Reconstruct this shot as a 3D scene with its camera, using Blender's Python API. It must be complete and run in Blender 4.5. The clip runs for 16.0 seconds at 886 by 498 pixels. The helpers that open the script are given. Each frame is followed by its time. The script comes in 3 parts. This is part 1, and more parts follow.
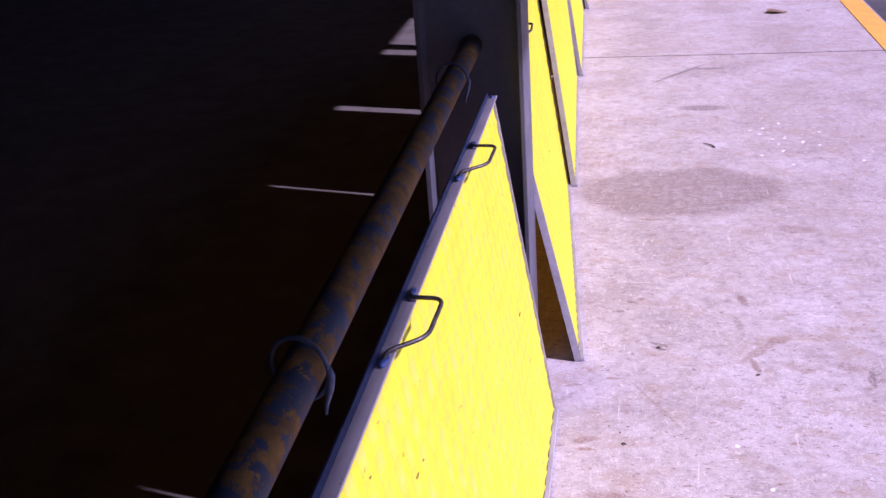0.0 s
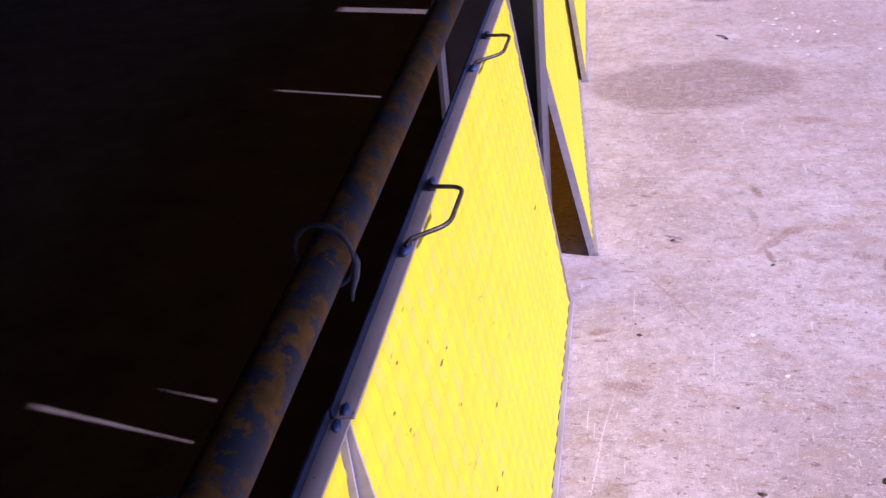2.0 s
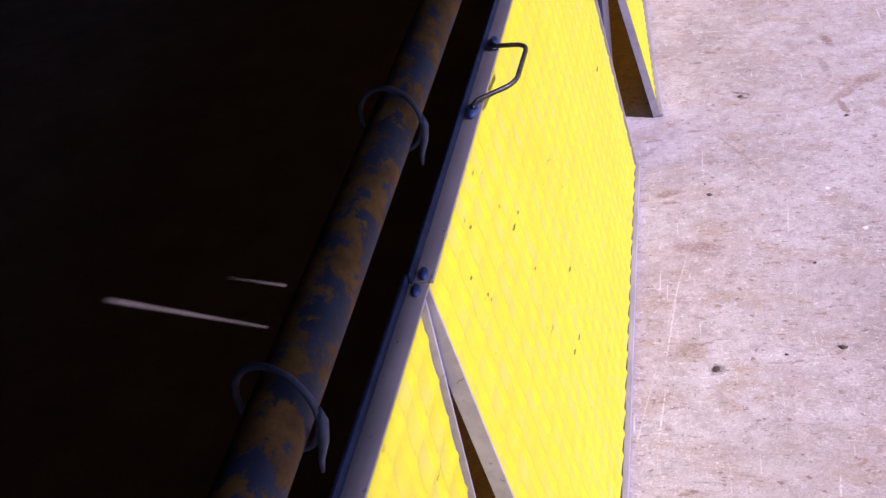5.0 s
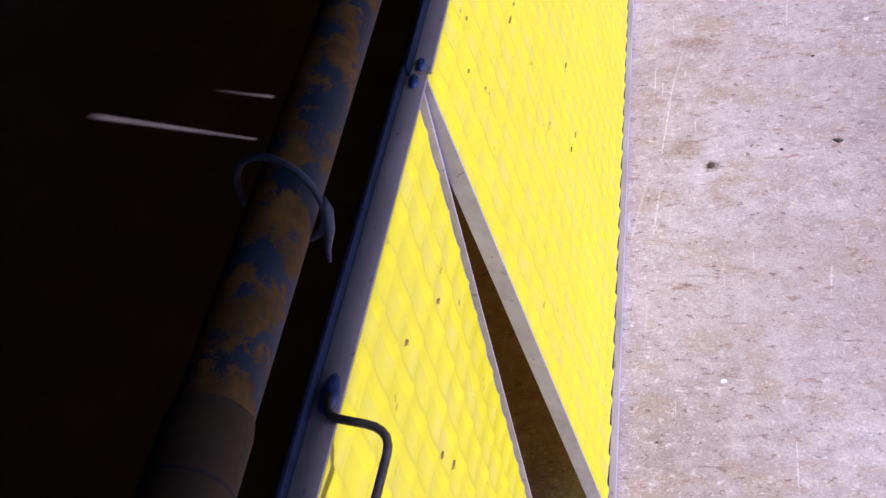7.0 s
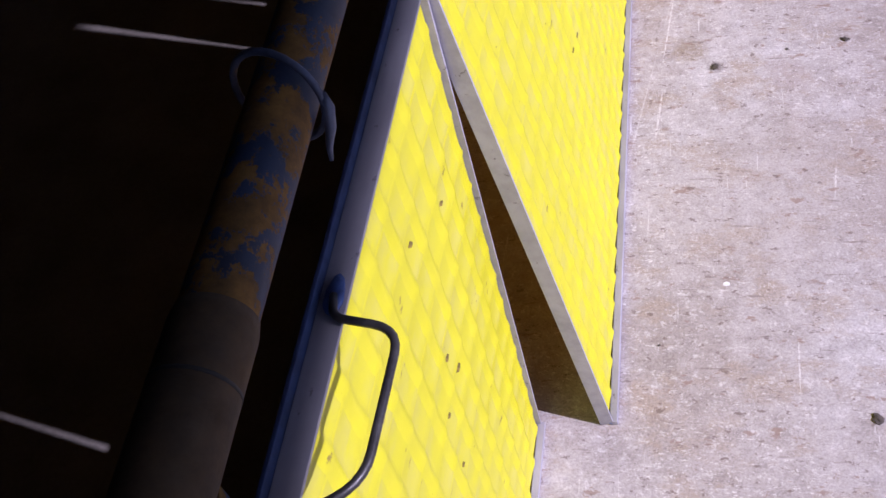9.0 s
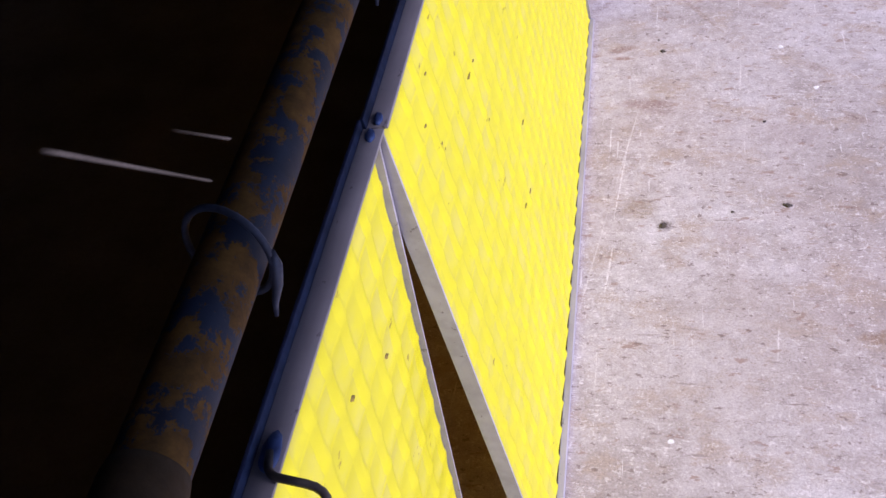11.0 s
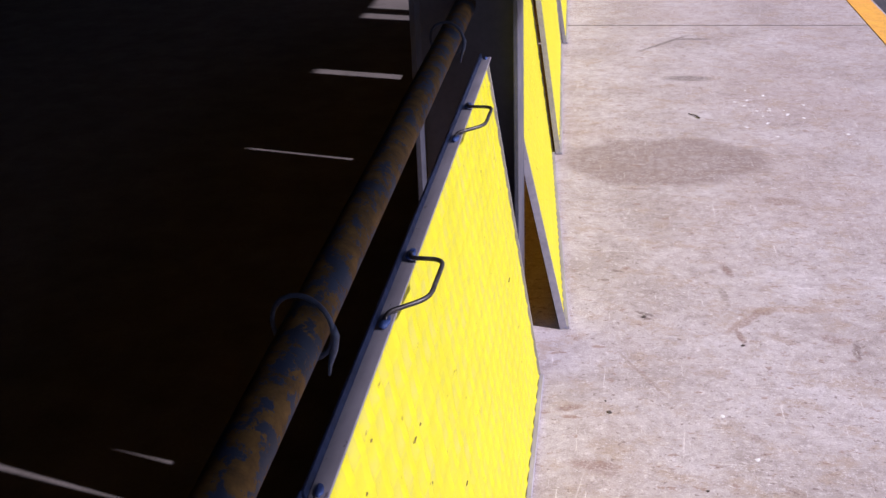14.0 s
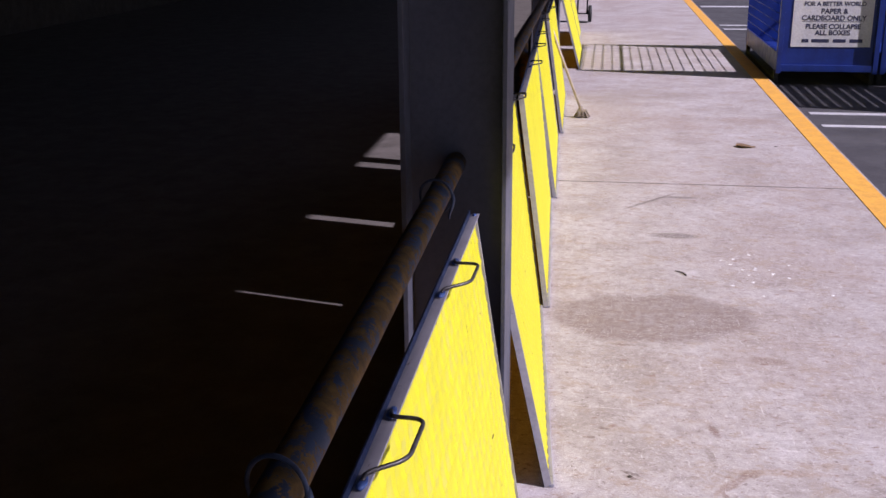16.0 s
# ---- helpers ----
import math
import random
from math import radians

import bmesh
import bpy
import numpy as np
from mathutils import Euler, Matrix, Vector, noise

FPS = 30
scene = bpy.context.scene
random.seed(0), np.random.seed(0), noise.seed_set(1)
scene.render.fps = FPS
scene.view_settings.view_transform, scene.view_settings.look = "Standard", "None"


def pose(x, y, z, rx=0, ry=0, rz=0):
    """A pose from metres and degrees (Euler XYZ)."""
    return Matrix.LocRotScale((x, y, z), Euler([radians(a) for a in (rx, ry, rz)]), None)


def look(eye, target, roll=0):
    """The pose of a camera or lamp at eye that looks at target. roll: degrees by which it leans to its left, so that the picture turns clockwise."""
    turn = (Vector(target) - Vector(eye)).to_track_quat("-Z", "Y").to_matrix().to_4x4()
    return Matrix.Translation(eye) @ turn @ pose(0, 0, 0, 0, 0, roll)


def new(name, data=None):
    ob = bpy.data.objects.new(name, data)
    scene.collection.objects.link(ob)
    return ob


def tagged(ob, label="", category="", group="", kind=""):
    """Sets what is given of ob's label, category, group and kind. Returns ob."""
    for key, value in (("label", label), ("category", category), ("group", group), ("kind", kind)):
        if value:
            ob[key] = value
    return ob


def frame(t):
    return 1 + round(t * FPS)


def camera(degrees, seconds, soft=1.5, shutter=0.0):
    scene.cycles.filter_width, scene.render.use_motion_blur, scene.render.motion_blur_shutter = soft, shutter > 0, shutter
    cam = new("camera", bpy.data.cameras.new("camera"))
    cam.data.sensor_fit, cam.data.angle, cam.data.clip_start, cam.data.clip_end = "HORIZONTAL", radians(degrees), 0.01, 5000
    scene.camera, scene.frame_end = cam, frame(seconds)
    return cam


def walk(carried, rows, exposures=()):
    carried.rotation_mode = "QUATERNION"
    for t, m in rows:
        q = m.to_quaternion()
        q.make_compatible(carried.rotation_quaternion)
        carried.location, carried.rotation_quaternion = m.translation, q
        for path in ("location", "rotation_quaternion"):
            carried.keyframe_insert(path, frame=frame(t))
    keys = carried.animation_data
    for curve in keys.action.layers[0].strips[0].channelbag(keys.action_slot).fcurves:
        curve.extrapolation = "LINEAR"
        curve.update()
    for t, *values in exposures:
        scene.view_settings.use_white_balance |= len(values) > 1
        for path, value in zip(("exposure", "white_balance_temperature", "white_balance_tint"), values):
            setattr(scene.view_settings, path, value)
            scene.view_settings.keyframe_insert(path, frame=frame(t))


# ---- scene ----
cam = camera(46.5, 16.0, soft=1.5)

PATH = [
    (0, (0.661, -0.251, 1.676), (0.299, 1.541, 0.866), -4.2),
    (0.5, (0.655, -0.255, 1.67), (0.292, 1.508, 0.798), -4.5),
    (1, (0.649, -0.254, 1.664), (0.282, 1.488, 0.752), -4.8),
    (1.5, (0.646, -0.258, 1.66), (0.264, 1.464, 0.718), -5.4),
    (2, (0.639, -0.257, 1.65), (0.265, 1.451, 0.677), -5.8),
    (2.5, (0.638, -0.263, 1.648), (0.241, 1.422, 0.645), -6.5),
    (3, (0.635, -0.263, 1.642), (0.218, 1.394, 0.604), -8.2),
    (3.2, (0.633, -0.262, 1.64), (0.196, 1.377, 0.582), -8.8),
    (5.3, (0.61, -0.245, 1.614), (0.128, 1.291, 0.427), -12.1),
    (5.5, (0.608, -0.25, 1.615), (0.131, 1.263, 0.397), -12.5),
    (6, (0.61, -0.252, 1.608), (0.114, 1.193, 0.318), -13.8),
    (6.5, (0.6, -0.249, 1.597), (0.129, 1.134, 0.231), -13.4),
    (7, (0.597, -0.25, 1.59), (0.129, 1.075, 0.166), -14.5),
    (7.5, (0.596, -0.255, 1.585), (0.13, 1.006, 0.104), -15.5),
    (8, (0.589, -0.257, 1.573), (0.126, 0.945, 0.043), -16.4),
    (8.2, (0.587, -0.256, 1.569), (0.123, 0.925, 0.023), -16.8),
    (10.5, (0.585, -0.234, 1.572), (0.162, 1.094, 0.137), -12.5),
    (11, (0.599, -0.239, 1.592), (0.217, 1.164, 0.219), -9.6),
    (11.5, (0.603, -0.236, 1.607), (0.235, 1.241, 0.31), -8.2),
    (12, (0.606, -0.23, 1.619), (0.267, 1.332, 0.418), -6.3),
    (12.5, (0.607, -0.228, 1.633), (0.291, 1.421, 0.545), -4.5),
    (13, (0.607, -0.224, 1.636), (0.297, 1.478, 0.632), -3.5),
    (13.5, (0.609, -0.226, 1.644), (0.297, 1.513, 0.708), -3.0),
    (14, (0.61, -0.227, 1.65), (0.303, 1.548, 0.782), -2.4),
    (14.5, (0.616, -0.238, 1.661), (0.32, 1.563, 0.844), -1.8),
    (15, (0.618, -0.232, 1.665), (0.336, 1.604, 0.923), -1.4),
    (15.5, (0.623, -0.237, 1.672), (0.33, 1.618, 0.986), -1.3),
    (16, (0.62, -0.224, 1.671), (0.322, 1.658, 1.064), -0.5),
]
walk(cam, [(t, look(eye, target, roll)) for t, eye, target, roll in PATH],
     exposures=[(0, 0.46, 5600, 58), (0.5, 0.36, 6020, 60), (1.5, 0.32, 5880, 58), (3, 0.33, 5780, 56), (5.5, 0.28, 5800, 44), (8, 0.20, 5580, 35), (10.5, 0.20, 5620, 33), (12.5, 0.26, 5850, 30), (16, 0.27, 6000, 29)])


# ---- light ----
SUN_AZ = math.atan2(-0.25, 1.0)          # where the sun stands, seen in plan from +x
SUN_EL = radians(39.6)
sun_from = Vector((math.cos(SUN_EL) * math.cos(SUN_AZ), math.cos(SUN_EL) * math.sin(SUN_AZ), math.sin(SUN_EL)))
sun_data = bpy.data.lights.new("sun", "SUN")
sun_data.energy, sun_data.angle, sun_data.color = 5.0, radians(0.53), (1.0, 0.95, 0.93)
sun = new("sun", sun_data)
sun.matrix_world = look((12, -4, 12), Vector((12, -4, 12)) - sun_from)
world = bpy.data.worlds.new("sky")
scene.world = world
world.use_nodes = True
wn = world.node_tree.nodes
sky = wn.new("ShaderNodeTexSky")
sky.sky_type, sky.sun_disc = "NISHITA", False
sky.sun_elevation, sky.sun_rotation = SUN_EL, math.pi / 2 - SUN_AZ
world.node_tree.links.new(sky.outputs[0], wn["Background"].inputs[0])
wn["Background"].inputs[1].default_value = 0.062


# ---- materials ----
class Mat:
    """A small node-graph writer round one Principled surface."""

    def __init__(self, name, rough=0.6, metal=0.0):
        self.m = bpy.data.materials.new(name)
        self.m.use_nodes = True
        self.t = self.m.node_tree
        self.b = self.t.nodes["Principled BSDF"]
        self.b.inputs["Roughness"].default_value = rough
        self.b.inputs["Metallic"].default_value = metal
        self.co = self.t.nodes.new("ShaderNodeTexCoord").outputs["Object"]

    def link(self, a, b):
        self.t.links.new(a, b)

    def mapped(self, sx, sy, sz, rot=(0, 0, 0)):
        n = self.t.nodes.new("ShaderNodeMapping")
        n.inputs["Scale"].default_value = (sx, sy, sz)
        n.inputs["Rotation"].default_value = rot
        self.link(self.co, n.inputs[0])
        return n.outputs[0]

    def noise(self, scale, detail=6, rough=0.6, co=None, out=0):
        n = self.t.nodes.new("ShaderNodeTexNoise")
        n.inputs["Scale"].default_value = scale
        n.inputs["Detail"].default_value = detail
        n.inputs["Roughness"].default_value = rough
        self.link(co or self.co, n.inputs["Vector"])
        return n.outputs[out]

    def ramp(self, fac, *stops):
        n = self.t.nodes.new("ShaderNodeValToRGB")
        e = n.color_ramp.elements
        while len(e) < len(stops):
            e.new(0.5)
        for el, (p, c) in zip(e, stops):
            el.position = p
            el.color = (*c, 1) if isinstance(c, tuple) else (c, c, c, 1)
        self.link(fac, n.inputs[0])
        return n.outputs[0]

    def mix(self, fac, a, b, mode="MIX"):
        n = self.t.nodes.new("ShaderNodeMix")
        n.data_type, n.blend_type = "RGBA", mode
        for sock, v in ((n.inputs[0], fac), (n.inputs[6], a), (n.inputs[7], b)):
            if isinstance(v, (int, float)):
                sock.default_value = v
            elif isinstance(v, tuple):
                sock.default_value = (*v, 1)
            else:
                self.link(v, sock)
        return n.outputs[2]

    def colour(self, s):
        if isinstance(s, tuple):
            self.b.inputs["Base Color"].default_value = (*s, 1)
        else:
            self.link(s, self.b.inputs["Base Color"])
        return self

    def roughness(self, s):
        self.link(s, self.b.inputs["Roughness"])
        return self

    def bump(self, h, strength=0.3, dist=0.002):
        n = self.t.nodes.new("ShaderNodeBump")
        n.inputs["Strength"].default_value = strength
        n.inputs["Distance"].default_value = dist
        self.link(h, n.inputs["Height"])
        self.link(n.outputs[0], self.b.inputs["Normal"])
        return self


# stains on the platform: centre x, y, half sizes, turn in degrees, colour, strength
STAINS = (
    (0.86, 4.10, 0.50, 0.33, 4, (0.225, 0.175, 0.165), 1.0),
    (1.12, 2.77, 0.055, 0.030, 30, (0.22, 0.15, 0.12), 0.8),
    (1.06, 2.70, 0.022, 0.13, -40, (0.26, 0.18, 0.15), 0.75),
    (1.036, 2.60, 0.014, 0.06, 10, (0.20, 0.12, 0.10), 0.85),
    (1.034, 3.05, 0.020, 0.06, 18, (0.18, 0.11, 0.09), 0.9),
    (1.008, 2.87, 0.016, 0.08, 10, (0.26, 0.22, 0.20), 0.85),
    (1.22, 2.79, 0.20, 0.030, 3, (0.34, 0.25, 0.19), 0.55),
    (1.15, 2.60, 0.09, 0.020, -30, (0.30, 0.23, 0.19), 0.6),
    (0.735, 2.36, 0.009, 0.17, 31, (0.28, 0.22, 0.19), 0.85),
    (0.60, 1.925, 0.085, 0.026, 0, (0.23, 0.14, 0.12), 0.6),
    (0.535, 2.13, 0.030, 0.012, 0, (0.24, 0.15, 0.12), 0.8),
    (0.59, 1.53, 0.045, 0.045, 0, (0.27, 0.21, 0.15), 0.7),
    (0.75, 2.72, 0.035, 0.012, -22, (0.12, 0.09, 0.08), 0.9),
    (0.66, 3.02, 0.030, 0.012, -20, (0.16, 0.12, 0.10), 0.8),
    (0.62, 2.95, 0.020, 0.012, 0, (0.16, 0.12, 0.10), 0.8),
    (0.93, 6.10, 0.020, 0.34, -38, (0.15, 0.13, 0.125), 1.0),
    (1.10, 6.20, 0.15, 0.035, 0, (0.17, 0.145, 0.14), 1.0),
    (1.03, 5.36, 0.16, 0.07, 0, (0.17, 0.145, 0.14), 1.0),
    (0.70, 10.2, 1.2, 0.40, 0, (0.30, 0.25, 0.22), 0.5),
    (1.35, 8.6, 0.35, 0.30, 0, (0.36, 0.29, 0.27), 0.5),
    (1.37, 2.57, 0.012, 0.045, 0, (0.15, 0.11, 0.10), 0.85),
    (0.75, 1.10, 0.35, 0.22, 20, (0.38, 0.33, 0.31), 0.35),
    (0.558, 1.76, 0.0022, 0.19, -9.5, (0.78, 0.75, 0.77), 0.36),
    (0.493, 1.36, 0.0020, 0.21, -9.0, (0.76, 0.73, 0.75), 0.34),
    (0.545, 1.63, 0.0024, 0.19, -5.5, (0.74, 0.71, 0.73), 0.6),
    (0.526, 1.33, 0.0028, 0.09, -5.0, (0.78, 0.75, 0.77), 0.6),
    (0.835, 2.04, 0.0022, 0.08, -4, (0.74, 0.71, 0.73), 0.6),
    (0.86, 1.14, 0.0024, 0.05, -6, (0.76, 0.73, 0.75), 0.6),
    (1.27, 2.94, 0.06, 0.004, 0, (0.76, 0.73, 0.75), 0.6),
    (0.635, 3.18, 0.13, 0.004, -3, (0.70, 0.66, 0.67), 0.7),
    (0.751, 2.696, 0.035, 0.011, -24, (0.15, 0.11, 0.10), 0.9),
    (1.305, 2.61, 0.05, 0.030, -30, (0.24, 0.17, 0.15), 0.8),
    (1.361, 2.53, 0.012, 0.05, 0, (0.16, 0.12, 0.11), 0.85),
    (1.30, 3.676, 0.10, 0.05, 0, (0.24, 0.17, 0.14), 0.7),
    (0.733, 3.768, 0.06, 0.018, 0, (0.22, 0.16, 0.14), 0.75),
    (0.63, 1.905, 0.05, 0.035, 0, (0.19, 0.115, 0.10), 0.45),
    (0.535, 2.173, 0.05, 0.018, 15, (0.22, 0.14, 0.12), 0.85),
    (0.642, 1.472, 0.022, 0.022, 0, (0.12, 0.09, 0.08), 0.9),
    (0.585, 1.53, 0.035, 0.018, 0, (0.24, 0.18, 0.14), 0.5),
    (1.05, 1.16, 0.05, 0.02, 0, (0.24, 0.16, 0.11), 0.8),
    (0.95, 1.80, 0.10, 0.06, 0, (0.32, 0.27, 0.27), 0.6),
    (1.10, 1.86, 0.05, 0.016, -35, (0.27, 0.21, 0.19), 0.7),
    (0.79, 1.45, 0.05, 0.07, 25, (0.34, 0.28, 0.28), 0.6),
    (1.02, 2.08, 0.02, 0.02, 0, (0.24, 0.19, 0.18), 0.7),
    (1.82, 8.90, 0.35, 0.22, 0, (0.32, 0.25, 0.22), 0.6),
    (0.64, 9.84, 0.35, 0.30, 0, (0.30, 0.25, 0.24), 0.55),
)


def concrete_mat():
    k = Mat("dock_concrete", 0.85)
    broad = k.ramp(k.noise(2.1, 9, 0.68), (0.38, (0.35, 0.315, 0.31)), (0.50, (0.435, 0.405, 0.41)), (0.62, (0.49, 0.47, 0.49)))
    rosy = k.ramp(k.noise(0.9, 7, 0.65, k.mapped(1, 0.7, 1)), (0.48, 0.0), (0.60, 0.55))
    broad = k.mix(rosy, broad, (0.37, 0.31, 0.295))
    mott = k.ramp(k.noise(19, 9, 0.78), (0.38, (0.76, 0.725, 0.715)), (0.50, (0.94, 0.92, 0.92)), (0.62, (1.05, 1.035, 1.045)))
    c = k.mix(1.0, broad, mott, "MULTIPLY")
    brown = k.ramp(k.noise(6.5, 9, 0.75, k.mapped(1, 1.4, 1, (0, 0, 0.6))), (0.51, 0.0), (0.62, 0.7))
    c = k.mix(brown, c, (0.34, 0.27, 0.22))
    pale = k.ramp(k.noise(44, 8, 0.82), (0.545, 0.0), (0.62, 0.6))
    c = k.mix(pale, c, (0.66, 0.63, 0.655))
    warp = k.noise(26, 8, 0.75, None, 1)
    broad_warp = k.noise(5.5, 7, 0.65, None, 1)
    patchy = k.ramp(k.noise(24, 8, 0.8), (0.36, 0.4), (0.60, 1.0))
    speck = k.ramp(k.noise(85, 8, 0.8), (0.40, 0.15), (0.54, 1.0))
    for x, y, rx, ry, turn, tone, amount in STAINS:
        shift = k.t.nodes.new("ShaderNodeVectorMath")
        shift.operation = "MULTIPLY_ADD"
        k.link(broad_warp if rx > 0.3 else warp, shift.inputs[0])
        w = 0.0015 if min(rx, ry) < 0.005 else 0.8 * min(rx, ry) + 0.012
        shift.inputs[1].default_value = (w, w, 0)
        shift.inputs[2].default_value = (-w / 2, -w / 2, 0)
        moved = k.t.nodes.new("ShaderNodeVectorMath")
        k.link(k.co, moved.inputs[0])
        k.link(shift.outputs[0], moved.inputs[1])
        n = k.t.nodes.new("ShaderNodeMapping")
        n.vector_type = "TEXTURE"
        n.inputs["Location"].default_value = (x, y, 0)
        n.inputs["Rotation"].default_value = (0, 0, radians(turn))
        n.inputs["Scale"].default_value = (rx, ry, 10)
        k.link(moved.outputs[0], n.inputs[0])
        g = k.t.nodes.new("ShaderNodeTexGradient")
        g.gradient_type = "SPHERICAL"
        k.link(n.outputs[0], g.inputs[0])
        grain = patchy if rx > 0.3 else speck
        c = k.mix(k.mix(1.0, k.ramp(g.outputs[1], (0.03, 0.0), (0.20 if rx > 0.4 and ry < 0.4 else 0.45, amount)), grain, "MULTIPLY"), c, tone)
    for sx, sy, turn, tone, cut in ((130, 3.2, -0.12, (0.74, 0.72, 0.74), 0.655), (100, 6.0, 0.5, (0.70, 0.68, 0.70), 0.66), (9, 95, 0.25, (0.22, 0.18, 0.17), 0.625), (16, 60, -0.5, (0.24, 0.16, 0.13), 0.64), (7, 120, 0.0, (0.70, 0.68, 0.70), 0.66)):
        lines = k.ramp(k.noise(1.0, 5, 0.65, k.mapped(sx, sy, 1, (0, 0, turn))), (cut, 0.0), (cut + 0.05, 0.7))
        c = k.mix(lines, c, tone)
    scuff_zone = k.ramp(k.noise(3.2, 6, 0.65), (0.40, 0.25), (0.60, 1.0))
    for sc, sx, sy, turn, cut in ((58, 1.0, 2.3, 0.2, 0.585), (95, 1.7, 0.9, -0.5, 0.60), (70, 0.5, 2.6, 0.05, 0.60)):
        scuff = k.ramp(k.noise(sc, 7, 0.72, k.mapped(sx, sy, 1, (0, 0, turn))), (cut, 0.0), (cut + 0.04, 0.75))
        c = k.mix(k.mix(1.0, scuff, scuff_zone, "MULTIPLY"), c, (0.72, 0.69, 0.71))
    pits = k.ramp(k.noise(75, 7, 0.75, k.mapped(1, 2.2, 1)), (0.60, 0.0), (0.65, 0.45))
    c = k.mix(pits, c, (0.21, 0.165, 0.155))
    fine = k.ramp(k.noise(210, 6, 0.8), (0.42, (0.66, 0.64, 0.64)), (0.54, (1.06, 1.06, 1.06)))
    c = k.mix(0.6, c, fine, "MULTIPLY")
    marks = k.ramp(k.noise(15, 6, 0.7, k.mapped(1, 1.8, 1, (0, 0, 0.3))), (0.605, 0.0), (0.64, 0.75))
    c = k.mix(marks, c, (0.25, 0.17, 0.14))
    spots = k.ramp(k.noise(38, 5, 0.7, k.mapped(1, 1.6, 1)), (0.60, 0.0), (0.64, 0.75))
    c = k.mix(spots, c, (0.15, 0.11, 0.10))
    k.colour(c)
    return k.bump(k.noise(120, 6, 0.7), 0.35, 0.002).m


def simple_mat(name, base, dark, rough, scale=8.0, metal=0.0, bump=0.0, spread=(0.35, 0.65), fine=60.0):
    k = Mat(name, rough, metal)
    c = k.ramp(k.noise(scale, 6, 0.65), (spread[0], dark), (spread[1], base))
    f = k.ramp(k.noise(fine, 4, 0.7), (0.3, 0.78), (0.6, 1.0))
    k.colour(k.mix(1.0, c, f, "MULTIPLY"))
    k.roughness(k.ramp(k.noise(scale * 2.3, 4), (0.3, max(0.05, rough - 0.12)), (0.7, min(1.0, rough + 0.12))))
    if bump:
        k.bump(k.noise(fine * 1.5, 4), bump, 0.002)
    return k.m


def steel_mat():
    k = Mat("grey_painted_steel", 0.5)
    c = k.ramp(k.noise(5, 6, 0.65), (0.32, (0.275, 0.266, 0.315)), (0.62, (0.37, 0.358, 0.415)))
    wear = k.ramp(k.noise(62, 5, 0.7, k.mapped(1, 0.5, 1)), (0.64, 0.0), (0.68, 0.85))
    c = k.mix(wear, c, (0.12, 0.10, 0.11))
    streak = k.ramp(k.noise(1.0, 4, 0.6, k.mapped(40, 5, 40)), (0.35, 0.84), (0.6, 1.0))
    k.colour(k.mix(1.0, c, streak, "MULTIPLY"))
    return k.bump(k.noise(70, 4), 0.2, 0.001).m


def pipe_mat():
    k = Mat("flaking_blue_paint_on_rust", 0.55)
    rust = k.ramp(k.noise(26, 6, 0.7), (0.3, (0.055, 0.028, 0.006)), (0.52, (0.15, 0.078, 0.014)), (0.75, (0.26, 0.14, 0.03)))
    blue = k.ramp(k.noise(18, 4), (0.3, (0.011, 0.017, 0.038)), (0.7, (0.021, 0.038, 0.092)))
    flake = k.ramp(k.noise(27, 9, 0.74, k.mapped(1, 0.75, 1)), (0.503, 0.0), (0.528, 1.0))
    k.colour(k.mix(flake, rust, blue))
    k.roughness(k.ramp(flake, (0.0, 0.85), (1.0, 0.6)))
    return k.bump(k.mix(0.4, k.noise(60, 5), flake), 0.4, 0.0015).m


def yellow_mat(name, base, worn, amount, size=13):
    k = Mat(name, 0.5)
    c = k.ramp(k.noise(4, 5), (0.3, tuple(0.9 * v for v in base)), (0.65, base))
    w = k.ramp(k.noise(size, 6, 0.7, k.mapped(1, 0.5, 1)), (0.44, 0.0), (0.62, amount))
    c = k.mix(w, c, worn)
    chip = k.ramp(k.noise(42, 5, 0.7, k.mapped(1, 0.45, 1)), (0.665, 0.0), (0.70, 0.85))
    c = k.mix(chip, c, (0.20, 0.13, 0.05))
    k.colour(c)
    k.bump(k.noise(90, 4), 0.12, 0.001)
    through_light = k.t.nodes.new("ShaderNodeBsdfTranslucent")
    through_light.inputs["Color"].default_value = (0.90, 0.44, 0.02, 1)
    both = k.t.nodes.new("ShaderNodeMixShader")
    both.inputs[0].default_value = 0.15
    k.link(k.b.outputs[0], both.inputs[1])
    k.link(through_light.outputs[0], both.inputs[2])
    k.link(both.outputs[0], k.t.nodes["Material Output"].inputs[0])
    return k.m


CONCRETE = concrete_mat()
STEEL = steel_mat()
PIPE = pipe_mat()
YELLOW = yellow_mat("yellow_rib_paint", (0.685, 0.652, 0.004), (0.655, 0.615, 0.02), 0.5, 30)
YELLOW_WORN = yellow_mat("worn_yellow_hollow_paint", (0.64, 0.61, 0.012), (0.58, 0.545, 0.085), 0.85, 17)
SCUFF = simple_mat("brown_scuffed_paint", (0.26, 0.19, 0.04), (0.10, 0.07, 0.03), 0.8, 90.0)
# Brown rust with the shade at the rail's near end put into its colour.
SHADED_RUST = simple_mat("shaded_brown_rust", (0.075, 0.046, 0.02), (0.035, 0.022, 0.010), 0.85, 14.0, 0.0, 0.4)
COLUMN = simple_mat("dark_blue_grey_column_paint", (0.095, 0.10, 0.135), (0.07, 0.073, 0.10), 0.5, 3.0)
WELD = simple_mat("blue_weld_paint", (0.08, 0.15, 0.42), (0.03, 0.05, 0.17), 0.45, 40.0, 0.0, 0.4)
